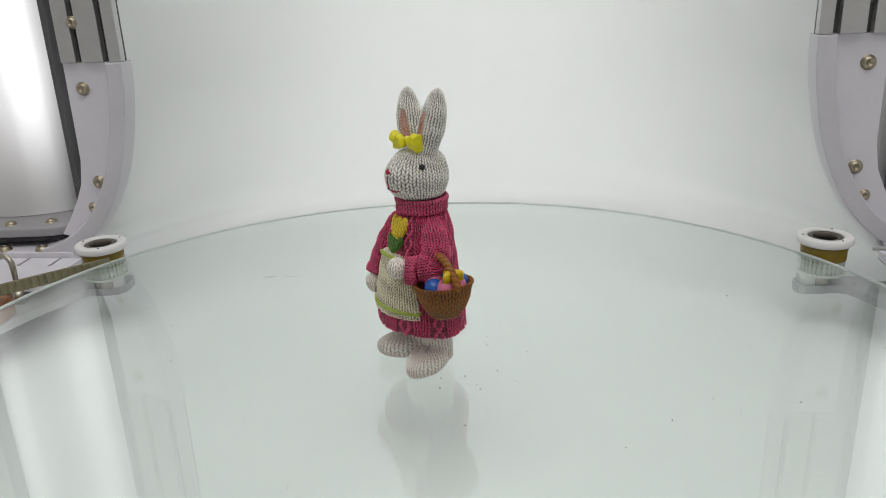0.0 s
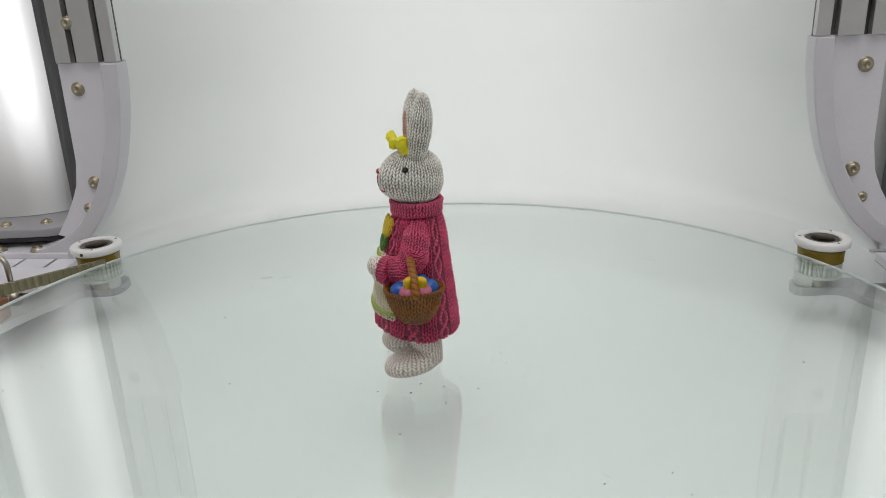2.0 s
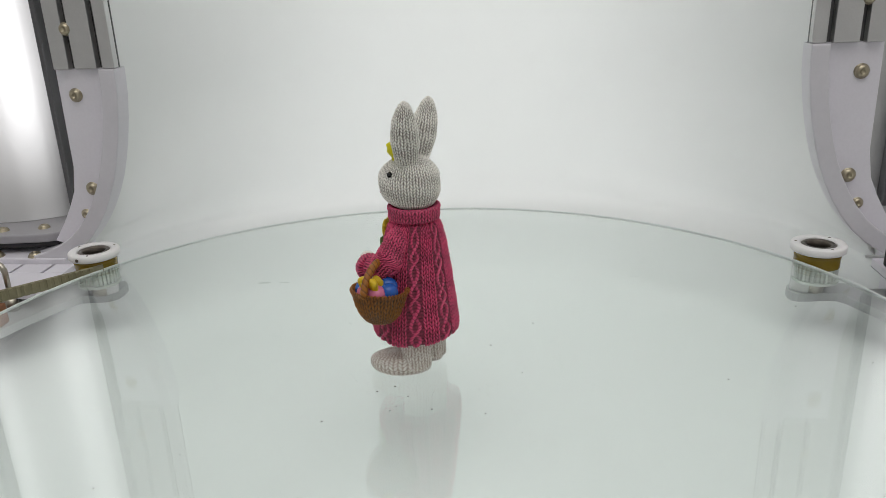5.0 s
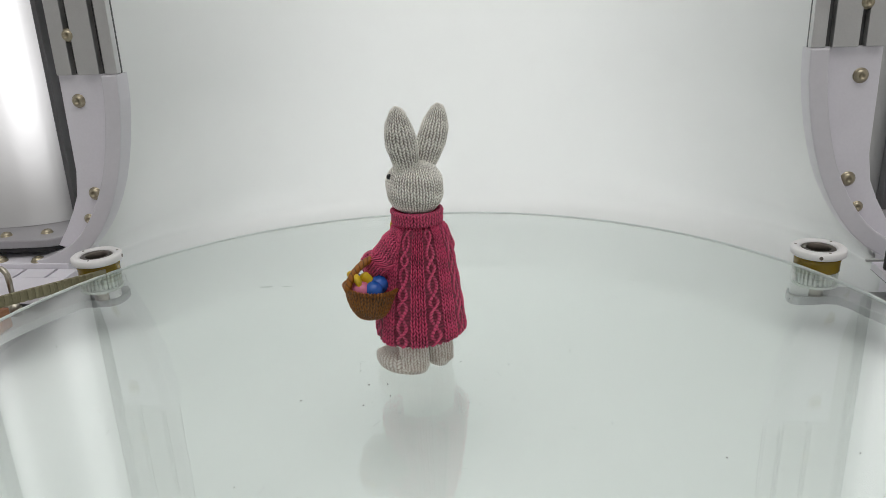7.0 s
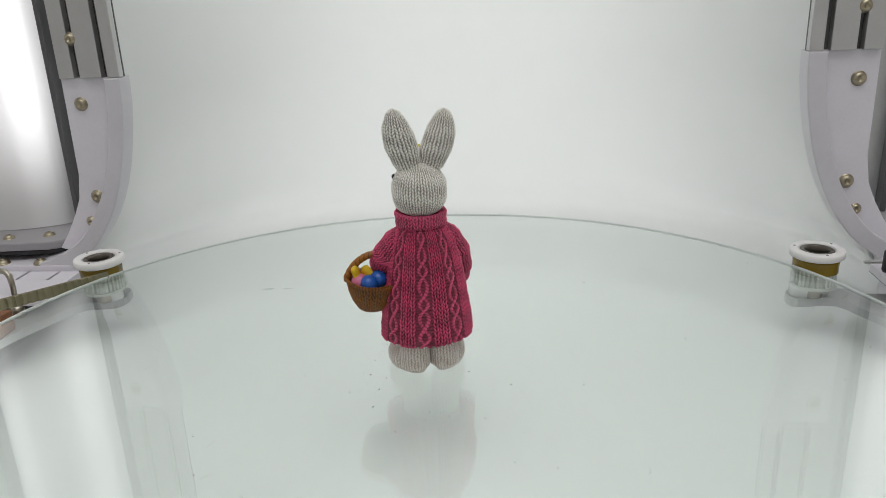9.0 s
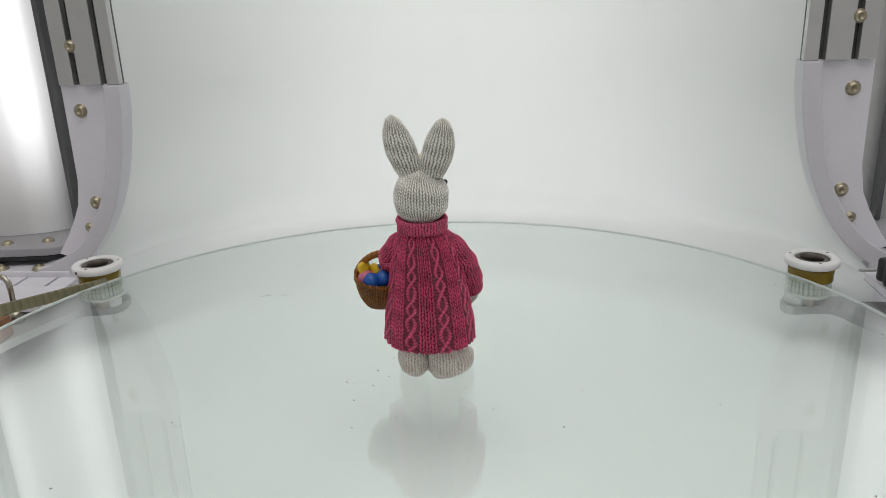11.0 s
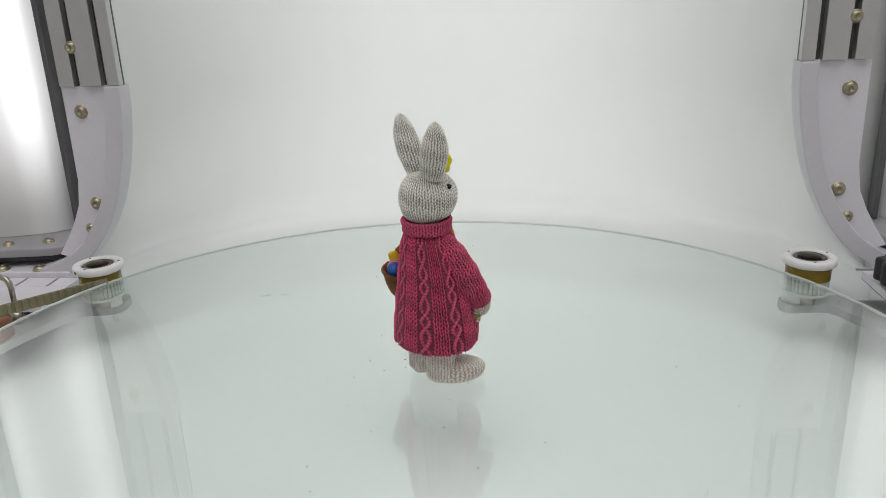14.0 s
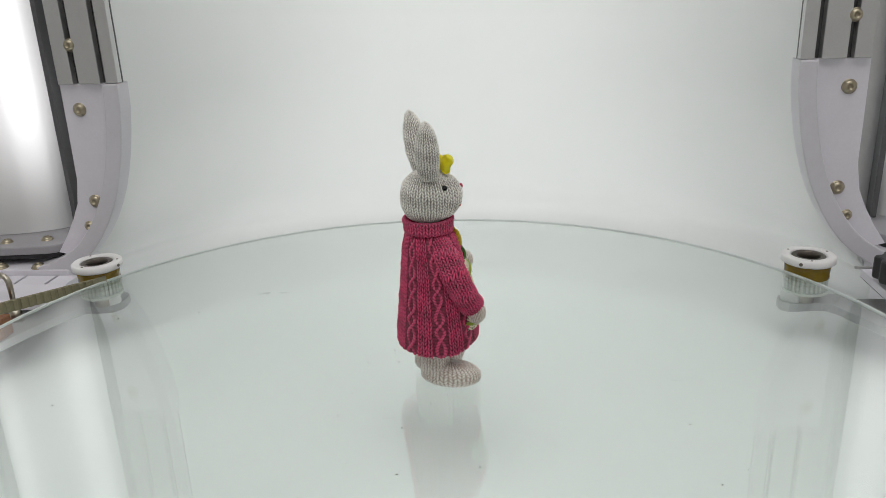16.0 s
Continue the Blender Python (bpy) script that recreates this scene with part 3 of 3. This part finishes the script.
class Cast:
    """Collects displaced grids into one mesh."""

    def __init__(self):
        self.co, self.faces, self.slots, self.relief, self.mats, self.count = [], [], [], [], [], 0

    def slot(self, mat):
        if mat not in self.mats:
            self.mats.append(mat)
        return self.mats.index(mat)

    def grid(self, P, mat, wrap=True, knit=None, depth=0.0005, cols=24, rows=20, pick=None, smooth_relief=0.8):
        """P: (nv, nu, 3) points. knit(a, b) pushes them along the normals; pick(a, b) may choose other slots."""
        nv, nu = P.shape[:2]
        if wrap:
            du = np.roll(P, -1, 1) - np.roll(P, 1, 1)
        else:
            du = np.gradient(P, axis=1)
        dv = np.gradient(P, axis=0)
        n = np.cross(du, dv)
        n /= np.maximum(np.linalg.norm(n, axis=2, keepdims=True), 1e-12)
        u = np.arange(nu) / (nu if wrap else nu - 1)
        v = np.arange(nv) / (nv - 1)
        A, B = np.meshgrid(u * cols, v * rows)
        h = knit(A, B) if knit else np.full((nv, nu), smooth_relief)
        if knit:
            P = P + n * (h[..., None] - 0.5) * depth
        k = self.slot(mat)
        idx = np.arange(nv * nu).reshape(nv, nu) + self.count
        right = np.roll(idx, -1, 1) if wrap else idx[:, 1:]
        left = idx if wrap else idx[:, :-1]
        f = np.stack([left[:-1], right[:-1], right[1:], left[1:]], -1).reshape(-1, 4)
        self.co.append(P.reshape(-1, 3))
        self.faces.append(f)
        s = np.full(left[:-1].shape, k)
        if pick:
            s = pick(A[:-1, :left.shape[1]], B[:-1, :left.shape[1]], s)
        self.slots.append(s.reshape(-1))
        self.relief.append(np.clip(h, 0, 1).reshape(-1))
        self.count += nv * nu

    def blob(self, centre, size, mat, turn=None, knit=None, depth=0.0005, cols=20, rows=12, power=1.0, nu=64, nv=40, bend=None):
        """An ellipsoid; power below 1 makes it boxier."""
        th = np.linspace(0.0, np.pi, nv)
        ph = np.linspace(0, 2 * np.pi, nu, endpoint=False)
        T, F = np.meshgrid(th, ph, indexing="ij")
        def pw(a):
            return np.sign(a) * np.abs(a) ** power
        P = np.stack([pw(np.sin(T)) * np.cos(F) * size[0], pw(np.sin(T)) * np.sin(F) * size[1], -pw(np.cos(T)) * size[2]], -1)
        if bend:
            P = bend(P)
        if turn is not None:
            P = P @ np.array(turn.to_3x3()).T
        self.grid(P + np.array(centre), mat, True, knit, depth, cols, rows)

    def sweep(self, points, radii, mat, knit=None, depth=0.0005, cols=12, rows=20, nu=72, nv=90, flat=1.0):
        """A limb along a smooth line with rounded ends."""
        pts, rad = np.array(points, float), np.array(radii, float)
        s = np.linspace(0, 1, nv)
        k = np.linspace(0, 1, len(pts))
        def smooth(col):
            e = np.interp(s, k, col)
            for _ in range(6):
                e[1:-1] = (e[:-2] + e[1:-1] * 2 + e[2:]) / 4
            return e
        C = np.stack([smooth(pts[:, i]) for i in range(3)], 1)
        r = smooth(rad)
        r = r * np.clip(1 - np.clip((0.07 - s) / 0.07, 0, 1) ** 2, 0, 1) ** 0.5 * np.clip(1 - np.clip((s - 0.93) / 0.07, 0, 1) ** 2, 0, 1) ** 0.5
        d = np.gradient(C, axis=0)
        d /= np.linalg.norm(d, axis=1, keepdims=True)
        side = np.cross(d, np.array([0.13, 0.21, 1.0]) if abs(d[:, 2]).mean() < 0.8 else np.array([0.2, 1.0, 0.1]))
        side /= np.linalg.norm(side, axis=1, keepdims=True)
        upv = np.cross(d, side)
        F = np.linspace(0, 2 * np.pi, nu, endpoint=False)
        P = C[:, None] + r[:, None, None] * (side[:, None] * np.cos(F)[None, :, None] + flat * upv[:, None] * np.sin(F)[None, :, None])
        self.grid(P, mat, True, knit, depth, cols, rows)

    def finish(self, name):
        me = bpy.data.meshes.new(name)
        co, faces = np.concatenate(self.co), np.concatenate(self.faces)
        me.vertices.add(len(co))
        me.vertices.foreach_set("co", co.astype(np.float32).ravel())
        me.loops.add(faces.size)
        me.loops.foreach_set("vertex_index", faces.astype(np.int32).ravel())
        me.polygons.add(len(faces))
        me.polygons.foreach_set("loop_start", np.arange(0, faces.size, 4, dtype=np.int32))
        me.polygons.foreach_set("material_index", np.concatenate(self.slots).astype(np.int32))
        me.polygons.foreach_set("use_smooth", np.ones(len(faces), bool))
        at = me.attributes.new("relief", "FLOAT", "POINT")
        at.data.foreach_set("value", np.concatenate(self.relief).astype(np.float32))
        for mat in self.mats:
            me.materials.append(mat)
        me.update(calc_edges=True)
        me.validate()
        return me


def rings(levels, nu, nv):
    """Points of a stacked form: levels of (z, half width, half depth, y of the middle, x of the middle, squareness). The front is -y."""
    L = np.array(levels, float)
    s = np.linspace(0, 1, nv)
    arc = np.concatenate([[0], np.cumsum(np.hypot(np.diff(L[:, 0]), np.diff(L[:, 1])))])
    arc /= arc[-1]
    def smooth(i):
        e = np.interp(s, arc, L[:, i])
        for _ in range(int(nv / 14)):
            e[1:-1] = (e[:-2] + e[1:-1] * 2 + e[2:]) / 4
        return e
    z, w, d, cy, cx = (smooth(i) for i in range(5))
    F = np.linspace(0, 2 * np.pi, nu, endpoint=False) - np.pi / 2
    return np.stack([cx[:, None] + w[:, None] * np.cos(F), cy[:, None] + d[:, None] * np.sin(F), np.repeat(z[:, None], nu, 1)], -1)


def rabbit():
    c = Cast()
    # dress
    dress = [(0.0235, 0.0165, 0.0155, 0, 0, 0), (0.0216, 0.0222, 0.0200, 0, 0, 0), (0.0226, 0.0250, 0.0222, 0, 0, 0), (0.0285, 0.0247, 0.0219, 0, 0, 0), (0.040, 0.0232, 0.0205, 0.0002, 0, 0),
             (0.052, 0.0213, 0.0188, 0.0006, 0, 0), (0.062, 0.0196, 0.0172, 0.001, 0, 0), (0.072, 0.0174, 0.0158, 0.0015, 0.0003, 0),
             (0.0795, 0.0150, 0.0142, 0.002, 0.0006, 0), (0.0832, 0.0130, 0.0127, 0.0025, 0.001, 0), (0.0855, 0.0108, 0.0108, 0.0025, 0.001, 0), (0.089, 0.0100, 0.0100, 0.0025, 0.001, 0)]
    body = rings(dress, 720, 420)
    lift = np.clip((0.045 - body[..., 2]) / 0.020, 0, 1) * np.clip(-body[..., 1] / 0.020, 0, 1)
    body[..., 2] += 0.0036 * lift
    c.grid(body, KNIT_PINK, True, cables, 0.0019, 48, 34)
    # rolled collar
    collar = [(0.0865, 0.0095, 0.0095, 0.0025, 0.001, 0), (0.0850, 0.0120, 0.0120, 0.0025, 0.001, 0), (0.0860, 0.0133, 0.0132, 0.0025, 0.001, 0), (0.0890, 0.0131, 0.0130, 0.0025, 0.001, 0),
              (0.0918, 0.0137, 0.0136, 0.0025, 0.001, 0), (0.0928, 0.0128, 0.0128, 0.0025, 0.001, 0), (0.0922, 0.0112, 0.0112, 0.0025, 0.001, 0), (0.0890, 0.0080, 0.0080, 0.0025, 0.001, 0)]
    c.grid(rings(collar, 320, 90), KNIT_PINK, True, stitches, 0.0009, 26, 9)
    # apron: a proud panel on the front of the dress
    L = np.array(dress)
    nu, nv = 280, 200
    v = np.linspace(0, 1, nv)[:, None]
    u = np.linspace(-1, 1, nu)[None, :]
    half = np.radians(56 - 13 * v ** 1.3)
    z = 0.0335 + v * 0.0328 - 0.0035 * v * u ** 2
    F = -np.pi / 2 + half * u
    edge = np.clip((1 - np.abs(u)) * 22, 0, 1) ** 0.5 * np.clip(v * 26, 0, 1) ** 0.5 * np.clip((1 - v) * 26, 0, 1) ** 0.5
    lift = -0.0014 + 0.0036 * edge
    w = np.interp(z, L[2:, 0], L[2:, 1]) + lift
    d = np.interp(z, L[2:, 0], L[2:, 2]) + lift
    cy = np.interp(z, L[2:, 0], L[2:, 3])
    P = np.stack([w * np.cos(F), cy + d * np.sin(F), z], -1)
    trim = c.slot(KNIT_CREAM), c.slot(KNIT_GREEN)

    def band(b):
        return ((b > 2.3) & (b < 3.15)) | ((b > 18.3) & (b < 19.2))

    def apron_knit(a, b):
        return np.where(band(b), 0.8 + 0.6 * np.abs(np.sin(np.pi * (a * 1.5 + b))), stitches(a, b))
    c.grid(P, KNIT_CREAM, False, apron_knit, 0.0013, 15, 20, lambda a, b, s: np.where(band(b), trim[1], trim[0]))
    # head with a pointed muzzle
    nu, nv = 360, 230
    T, F = np.meshgrid(np.linspace(0.02, np.pi - 0.02, nv), np.linspace(0, 2 * np.pi, nu, endpoint=False) - np.pi / 2, indexing="ij")
    D = np.stack([np.sin(T) * np.cos(F), np.sin(T) * np.sin(F), -np.cos(T)], -1)
    snout = np.array([0, 0.9995, 0.03])

    def reach(dirs):
        front = np.clip(-(dirs @ snout), 0, 1)
        return 0.0139 + 0.0040 * front ** 4.0 + 0.0008 * front
    shape = np.array([1.0, 0.99, 0.98])
    head = np.array([0.001, 0.0026, 0.1045])

    def full(dirs):
        """Fuller cheeks below the middle."""
        low = np.clip(-dirs[..., 2:3], 0, 0.98)
        k = (1 - low ** 2.8) ** (1 / 2.8) / np.sqrt(1 - low ** 2)
        return dirs * np.concatenate([k, k, np.ones_like(k)], -1)
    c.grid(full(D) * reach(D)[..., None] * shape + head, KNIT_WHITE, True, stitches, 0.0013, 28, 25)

    def on_head(az, el, out=0.0):
        """A point on the head: az degrees from the front to the rabbit's left, el up."""
        dv = np.array([math.sin(radians(az)) * math.cos(radians(el)), -math.cos(radians(az)) * math.cos(radians(el)), math.sin(radians(el))])
        return head + full(dv) * (float(reach(dv)) + out) * shape
    for az in (64, -60):
        c.blob(on_head(az, 23, 0.0), (0.0015, 0.0015, 0.0015), BLACK_EYE, nu=32, nv=20)
    c.blob(on_head(0, 9, 0.0002), (0.0018, 0.0012, 0.0014), NOSE_RED, nu=32, nv=20)
    c.sweep([on_head(0, 3, 0.0003), on_head(0, -7, 0.0004), on_head(0, -16, 0.0004)], [0.00038] * 3, NOSE_RED, nu=12, nv=24)
    for sg in (1, -1):
        c.sweep([on_head(0, -16, 0.0004), on_head(6 * sg, -21, 0.0004), on_head(14 * sg, -23, 0.0004), on_head(20 * sg, -20, 0.0003)], [0.00038] * 4, NOSE_RED, nu=12, nv=24)
    # ears, each with a pink hollow in front
    pink = c.slot(PINK_EAR)
    for sg in (1, -1):
        nu, nv = 170, 190
        v = np.linspace(0, 1, nv)[:, None]
        F = np.linspace(0, 2 * np.pi, nu, endpoint=False)[None, :] - np.pi / 2
        prof = np.interp(v, [0, 0.12, 0.35, 0.55, 0.75, 0.9, 0.97, 1.0], [0.70, 0.86, 1.0, 0.97, 0.78, 0.50, 0.30, 0.02])
        for _ in range(10):
            prof[1:-1] = (prof[:-2] + 2 * prof[1:-1] + prof[2:]) / 4
        off = F + np.pi / 2 + 0.25 * sg
        off = np.where(off > np.pi, off - 2 * np.pi, off)
        groove = np.exp(-(off / 0.42) ** 2) * np.clip(np.sin(np.pi * np.clip((v + 0.10) / 0.80, 0, 1)), 0, 1) ** 0.5
        x = 0.0082 * prof * np.cos(F)
        y = 0.0060 * prof * np.sin(F) + 0.0026 * groove * prof
        lean_out = (0.0073 if sg > 0 else 0.0074) * v ** 1.1 + 0.0010 * np.sin(np.pi * v)
        P = np.stack([sg * (0.0056 + lean_out) + x - 0.0008, y + 0.0030 + (0.0042 if sg > 0 else 0.0022) * v, np.broadcast_to((0.0320 if sg > 0 else 0.0302) * v, x.shape) + 0.1145], -1)
        P[..., 0] += head[0]
        G = groove[:-1]
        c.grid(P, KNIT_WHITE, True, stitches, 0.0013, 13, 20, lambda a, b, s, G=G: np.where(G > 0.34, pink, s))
    # bow: two puffed loops and a knot
    for sg in (1, -1):
        def loop_shape(P, sg=sg):
            P = P.copy()
            k = np.clip((P[..., 0] * sg + 0.0042) / 0.0084, 0, 1)
            P[..., 2] *= 0.6 + 0.55 * k
            P[..., 1] *= 0.8 + 0.3 * k
            P[..., 1] -= 0.0006 * np.sin(P[..., 2] * 1300 + sg) * k
            P[..., 2] += 0.0005 * np.sin(P[..., 0] * 1500 + 2 * sg)
            return P
        c.blob((0.0021 + sg * 0.0050, -0.0054 + sg * 0.0015, 0.1213), (0.0050, 0.0027, 0.0044), BOW, pose(0, 0, 0, 22, 4 * sg, 10 * sg + 16), power=0.5, bend=loop_shape)
    c.blob((0.0021, -0.0078, 0.1209), (0.0015, 0.0020, 0.0026), BOW, power=0.7, nu=32, nv=24)
    # legs and shoes
    for sg, toe in ((1, 22), (-1, -26)):
        hx = sg * 0.0081
        c.sweep([(hx, 0.0042, 0.003), (hx, 0.0040, 0.011), (hx * 0.97, 0.0036, 0.020), (hx * 0.95, 0.0030, 0.031)], [0.0078, 0.0078, 0.0074, 0.0074], KNIT_SHOE, stitches, 0.0009, 14, 15, nu=150, nv=110)

        def shoe(P):
            P = P.copy()
            k = np.clip((-P[..., 1] + 0.0145) / 0.029, 0, 1)
            P[..., 0] *= 0.90 + 0.16 * np.sin(np.pi * k ** 1.5)
            P[..., 2] = np.where(P[..., 2] > 0, P[..., 2] * (1.25 - 0.42 * k), P[..., 2] * 0.9)
            P[..., 2] = np.maximum(P[..., 2], -0.0052)
            return P
        rot = pose(0, 0, 0, 0, 0, toe)
        cen = Vector((hx, 0.0040, 0)) + rot @ Vector((0, -0.0086, 0)) + Vector((0, 0, 0.0057))
        c.blob(cen, (0.0082, 0.0164, 0.0070), KNIT_SHOE, rot, stitches, 0.0009, 20, 16, 0.72, nu=240, nv=130, bend=shoe)
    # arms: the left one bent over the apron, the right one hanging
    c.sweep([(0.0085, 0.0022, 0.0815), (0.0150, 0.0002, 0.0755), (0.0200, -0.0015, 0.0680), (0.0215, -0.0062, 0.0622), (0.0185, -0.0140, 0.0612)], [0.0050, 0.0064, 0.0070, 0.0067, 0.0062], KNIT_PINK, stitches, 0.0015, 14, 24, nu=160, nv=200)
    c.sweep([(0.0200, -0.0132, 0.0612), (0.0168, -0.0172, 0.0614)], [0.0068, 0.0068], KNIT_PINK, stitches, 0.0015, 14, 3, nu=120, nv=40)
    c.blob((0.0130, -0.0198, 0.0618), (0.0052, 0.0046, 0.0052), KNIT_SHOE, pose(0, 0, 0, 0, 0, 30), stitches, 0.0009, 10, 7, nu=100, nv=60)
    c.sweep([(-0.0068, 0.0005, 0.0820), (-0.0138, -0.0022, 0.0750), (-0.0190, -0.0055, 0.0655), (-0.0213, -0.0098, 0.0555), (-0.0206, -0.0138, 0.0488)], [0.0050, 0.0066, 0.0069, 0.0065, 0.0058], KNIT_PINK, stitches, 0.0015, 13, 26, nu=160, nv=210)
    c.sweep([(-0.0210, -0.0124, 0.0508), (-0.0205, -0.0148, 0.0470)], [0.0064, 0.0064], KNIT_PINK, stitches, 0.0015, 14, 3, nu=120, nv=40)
    c.blob((-0.0197, -0.0172, 0.0430), (0.0043, 0.0044, 0.0056), KNIT_SHOE, pose(0, 0, 0, 20, 0, 0), stitches, 0.0009, 10, 7, nu=100, nv=60)
    # tulip and leaves on the chest
    def chest(x, z, out):
        d = np.interp(z, L[2:, 0], L[2:, 2])
        return np.array([x, np.interp(z, L[2:, 0], L[2:, 3]) - d * math.sqrt(max(0, 1 - (x / np.interp(z, L[2:, 0], L[2:, 1])) ** 2)) - out, z])
    for dx, tilt, zz in ((-0.0028, -18, 0.0790), (0.0, 0, 0.0787), (0.0028, 18, 0.0790)):
        c.blob(chest(0.0032 + dx, zz, 0.0008), (0.0026, 0.0016, 0.0058), KNIT_YELLOW, pose(0, 0, 0, -14, tilt, 0), stitches, 0.0009, 5, 7, nu=60, nv=48)
    for dx, tilt in ((-0.0030, -32), (0.0030, 36), (-0.0002, 0)):
        c.blob(chest(0.0022 + dx, 0.0706, 0.0008), (0.0020, 0.0014, 0.0048), KNIT_LEAF, pose(0, 0, 0, -12, tilt, 0), stitches, 0.0009, 4, 6, nu=54, nv=44)
    # basket on the bent arm, its handle hooked over the sleeve
    bx, by = 0.0295, -0.0030
    tilt = pose(bx, by, 0.0376, 0, -5, 0)
    prof = [(0.0, 0.0), (0.0045, 0.0), (0.0072, 0.0012), (0.0098, 0.0048), (0.0120, 0.0102), (0.0136, 0.0158), (0.0143, 0.0168), (0.0140, 0.0178), (0.0126, 0.0170), (0.0112, 0.0120), (0.0, 0.0115)]
    rr, zz = np.array(prof).T
    s = np.linspace(0, len(prof) - 1, 130)
    rr, zz = np.interp(s, range(len(prof)), rr), np.interp(s, range(len(prof)), zz)
    F = np.linspace(0, 2 * np.pi, 260, endpoint=False)
    P = np.stack([rr[:, None] * np.cos(F), 1.05 * rr[:, None] * np.sin(F), np.repeat(zz[:, None], 260, 1)], -1)
    P = P @ np.array(tilt.to_3x3()).T + np.array(tilt.translation)
    c.grid(P, KNIT_BROWN, True, stitches, 0.0013, 26, 21)
    hoop = []
    for i in range(15):
        a = math.pi * i / 14
        hoop.append((bx - 0.0035 * math.sin(a) + 0.0128 * math.cos(a), by - 0.001 * math.sin(a), 0.0545 + 0.0140 * math.sin(a)))
    c.sweep(hoop, [0.0018] * 15, KNIT_BROWN, lambda a, b: 0.95 * np.abs(np.sin(np.pi * (b + a / 5))) ** 0.4, 0.0005, 10, 17, nu=40, nv=220)
    eggs = [((0.0018, -0.0088, 0.0), EGG_BLUE), ((0.0070, -0.0040, 0.0), EGG_PINK), ((0.0070, 0.0042, 0.0002), EGG_PINK), ((0.0014, 0.0088, 0.0004), EGG_BLUE), ((-0.0055, 0.0040, 0.0010), EGG_BLUE), ((-0.0055, -0.0045, 0.0006), EGG_PINK)]
    for (x, y, zq), mat in eggs:
        c.blob((bx + 0.80 * x, by + 0.82 * y, 0.0545 + zq), (0.0047, 0.0048, 0.0049), mat, nu=40, nv=28)
    for x, y, zq, rz, ry in ((0.0070, -0.0028, 0.0604, 25, 14), (0.0072, 0.0028, 0.0600, -25, 14), (0.0010, 0.0005, 0.0590, 60, 0)):
        c.blob((bx + x, by + y, zq), (0.0018, 0.0030, 0.0040), EGG_GOLD, pose(0, 0, 0, rz * 0.6, ry, rz), power=0.6, nu=32, nv=24)
    ob = new("rabbit_figurine", c.finish("rabbit_figurine"))
    return tagged(ob, "knit-textured rabbit figurine in pink dress with an egg basket", "figurine")


RABBIT = rabbit()


# ---- movement ----
def motions():
    steps = [i * 0.5 for i in range(33)]
    walk(TABLE, [(t, pose(0, 0, 0, 0, 0, -SPIN * t)) for t in steps])
    walk(RABBIT, [(t, pose(0.0041, 0.0057, 0.0002, 0, 0, -SPIN * t) @ pose(-0.0062, -0.0029, 0, 0, 0, -60) @ pose(0.0009, -0.0002, 0)) for t in steps])
    fast = SPIN * RADIUS / 0.0156
    for w in WHEELS:
        base = w.matrix_basis.copy()
        walk(w, [(t, base @ pose(0, 0, 0, 0, 0, fast * t)) for t in (i * 0.25 for i in range(65))])


motions()
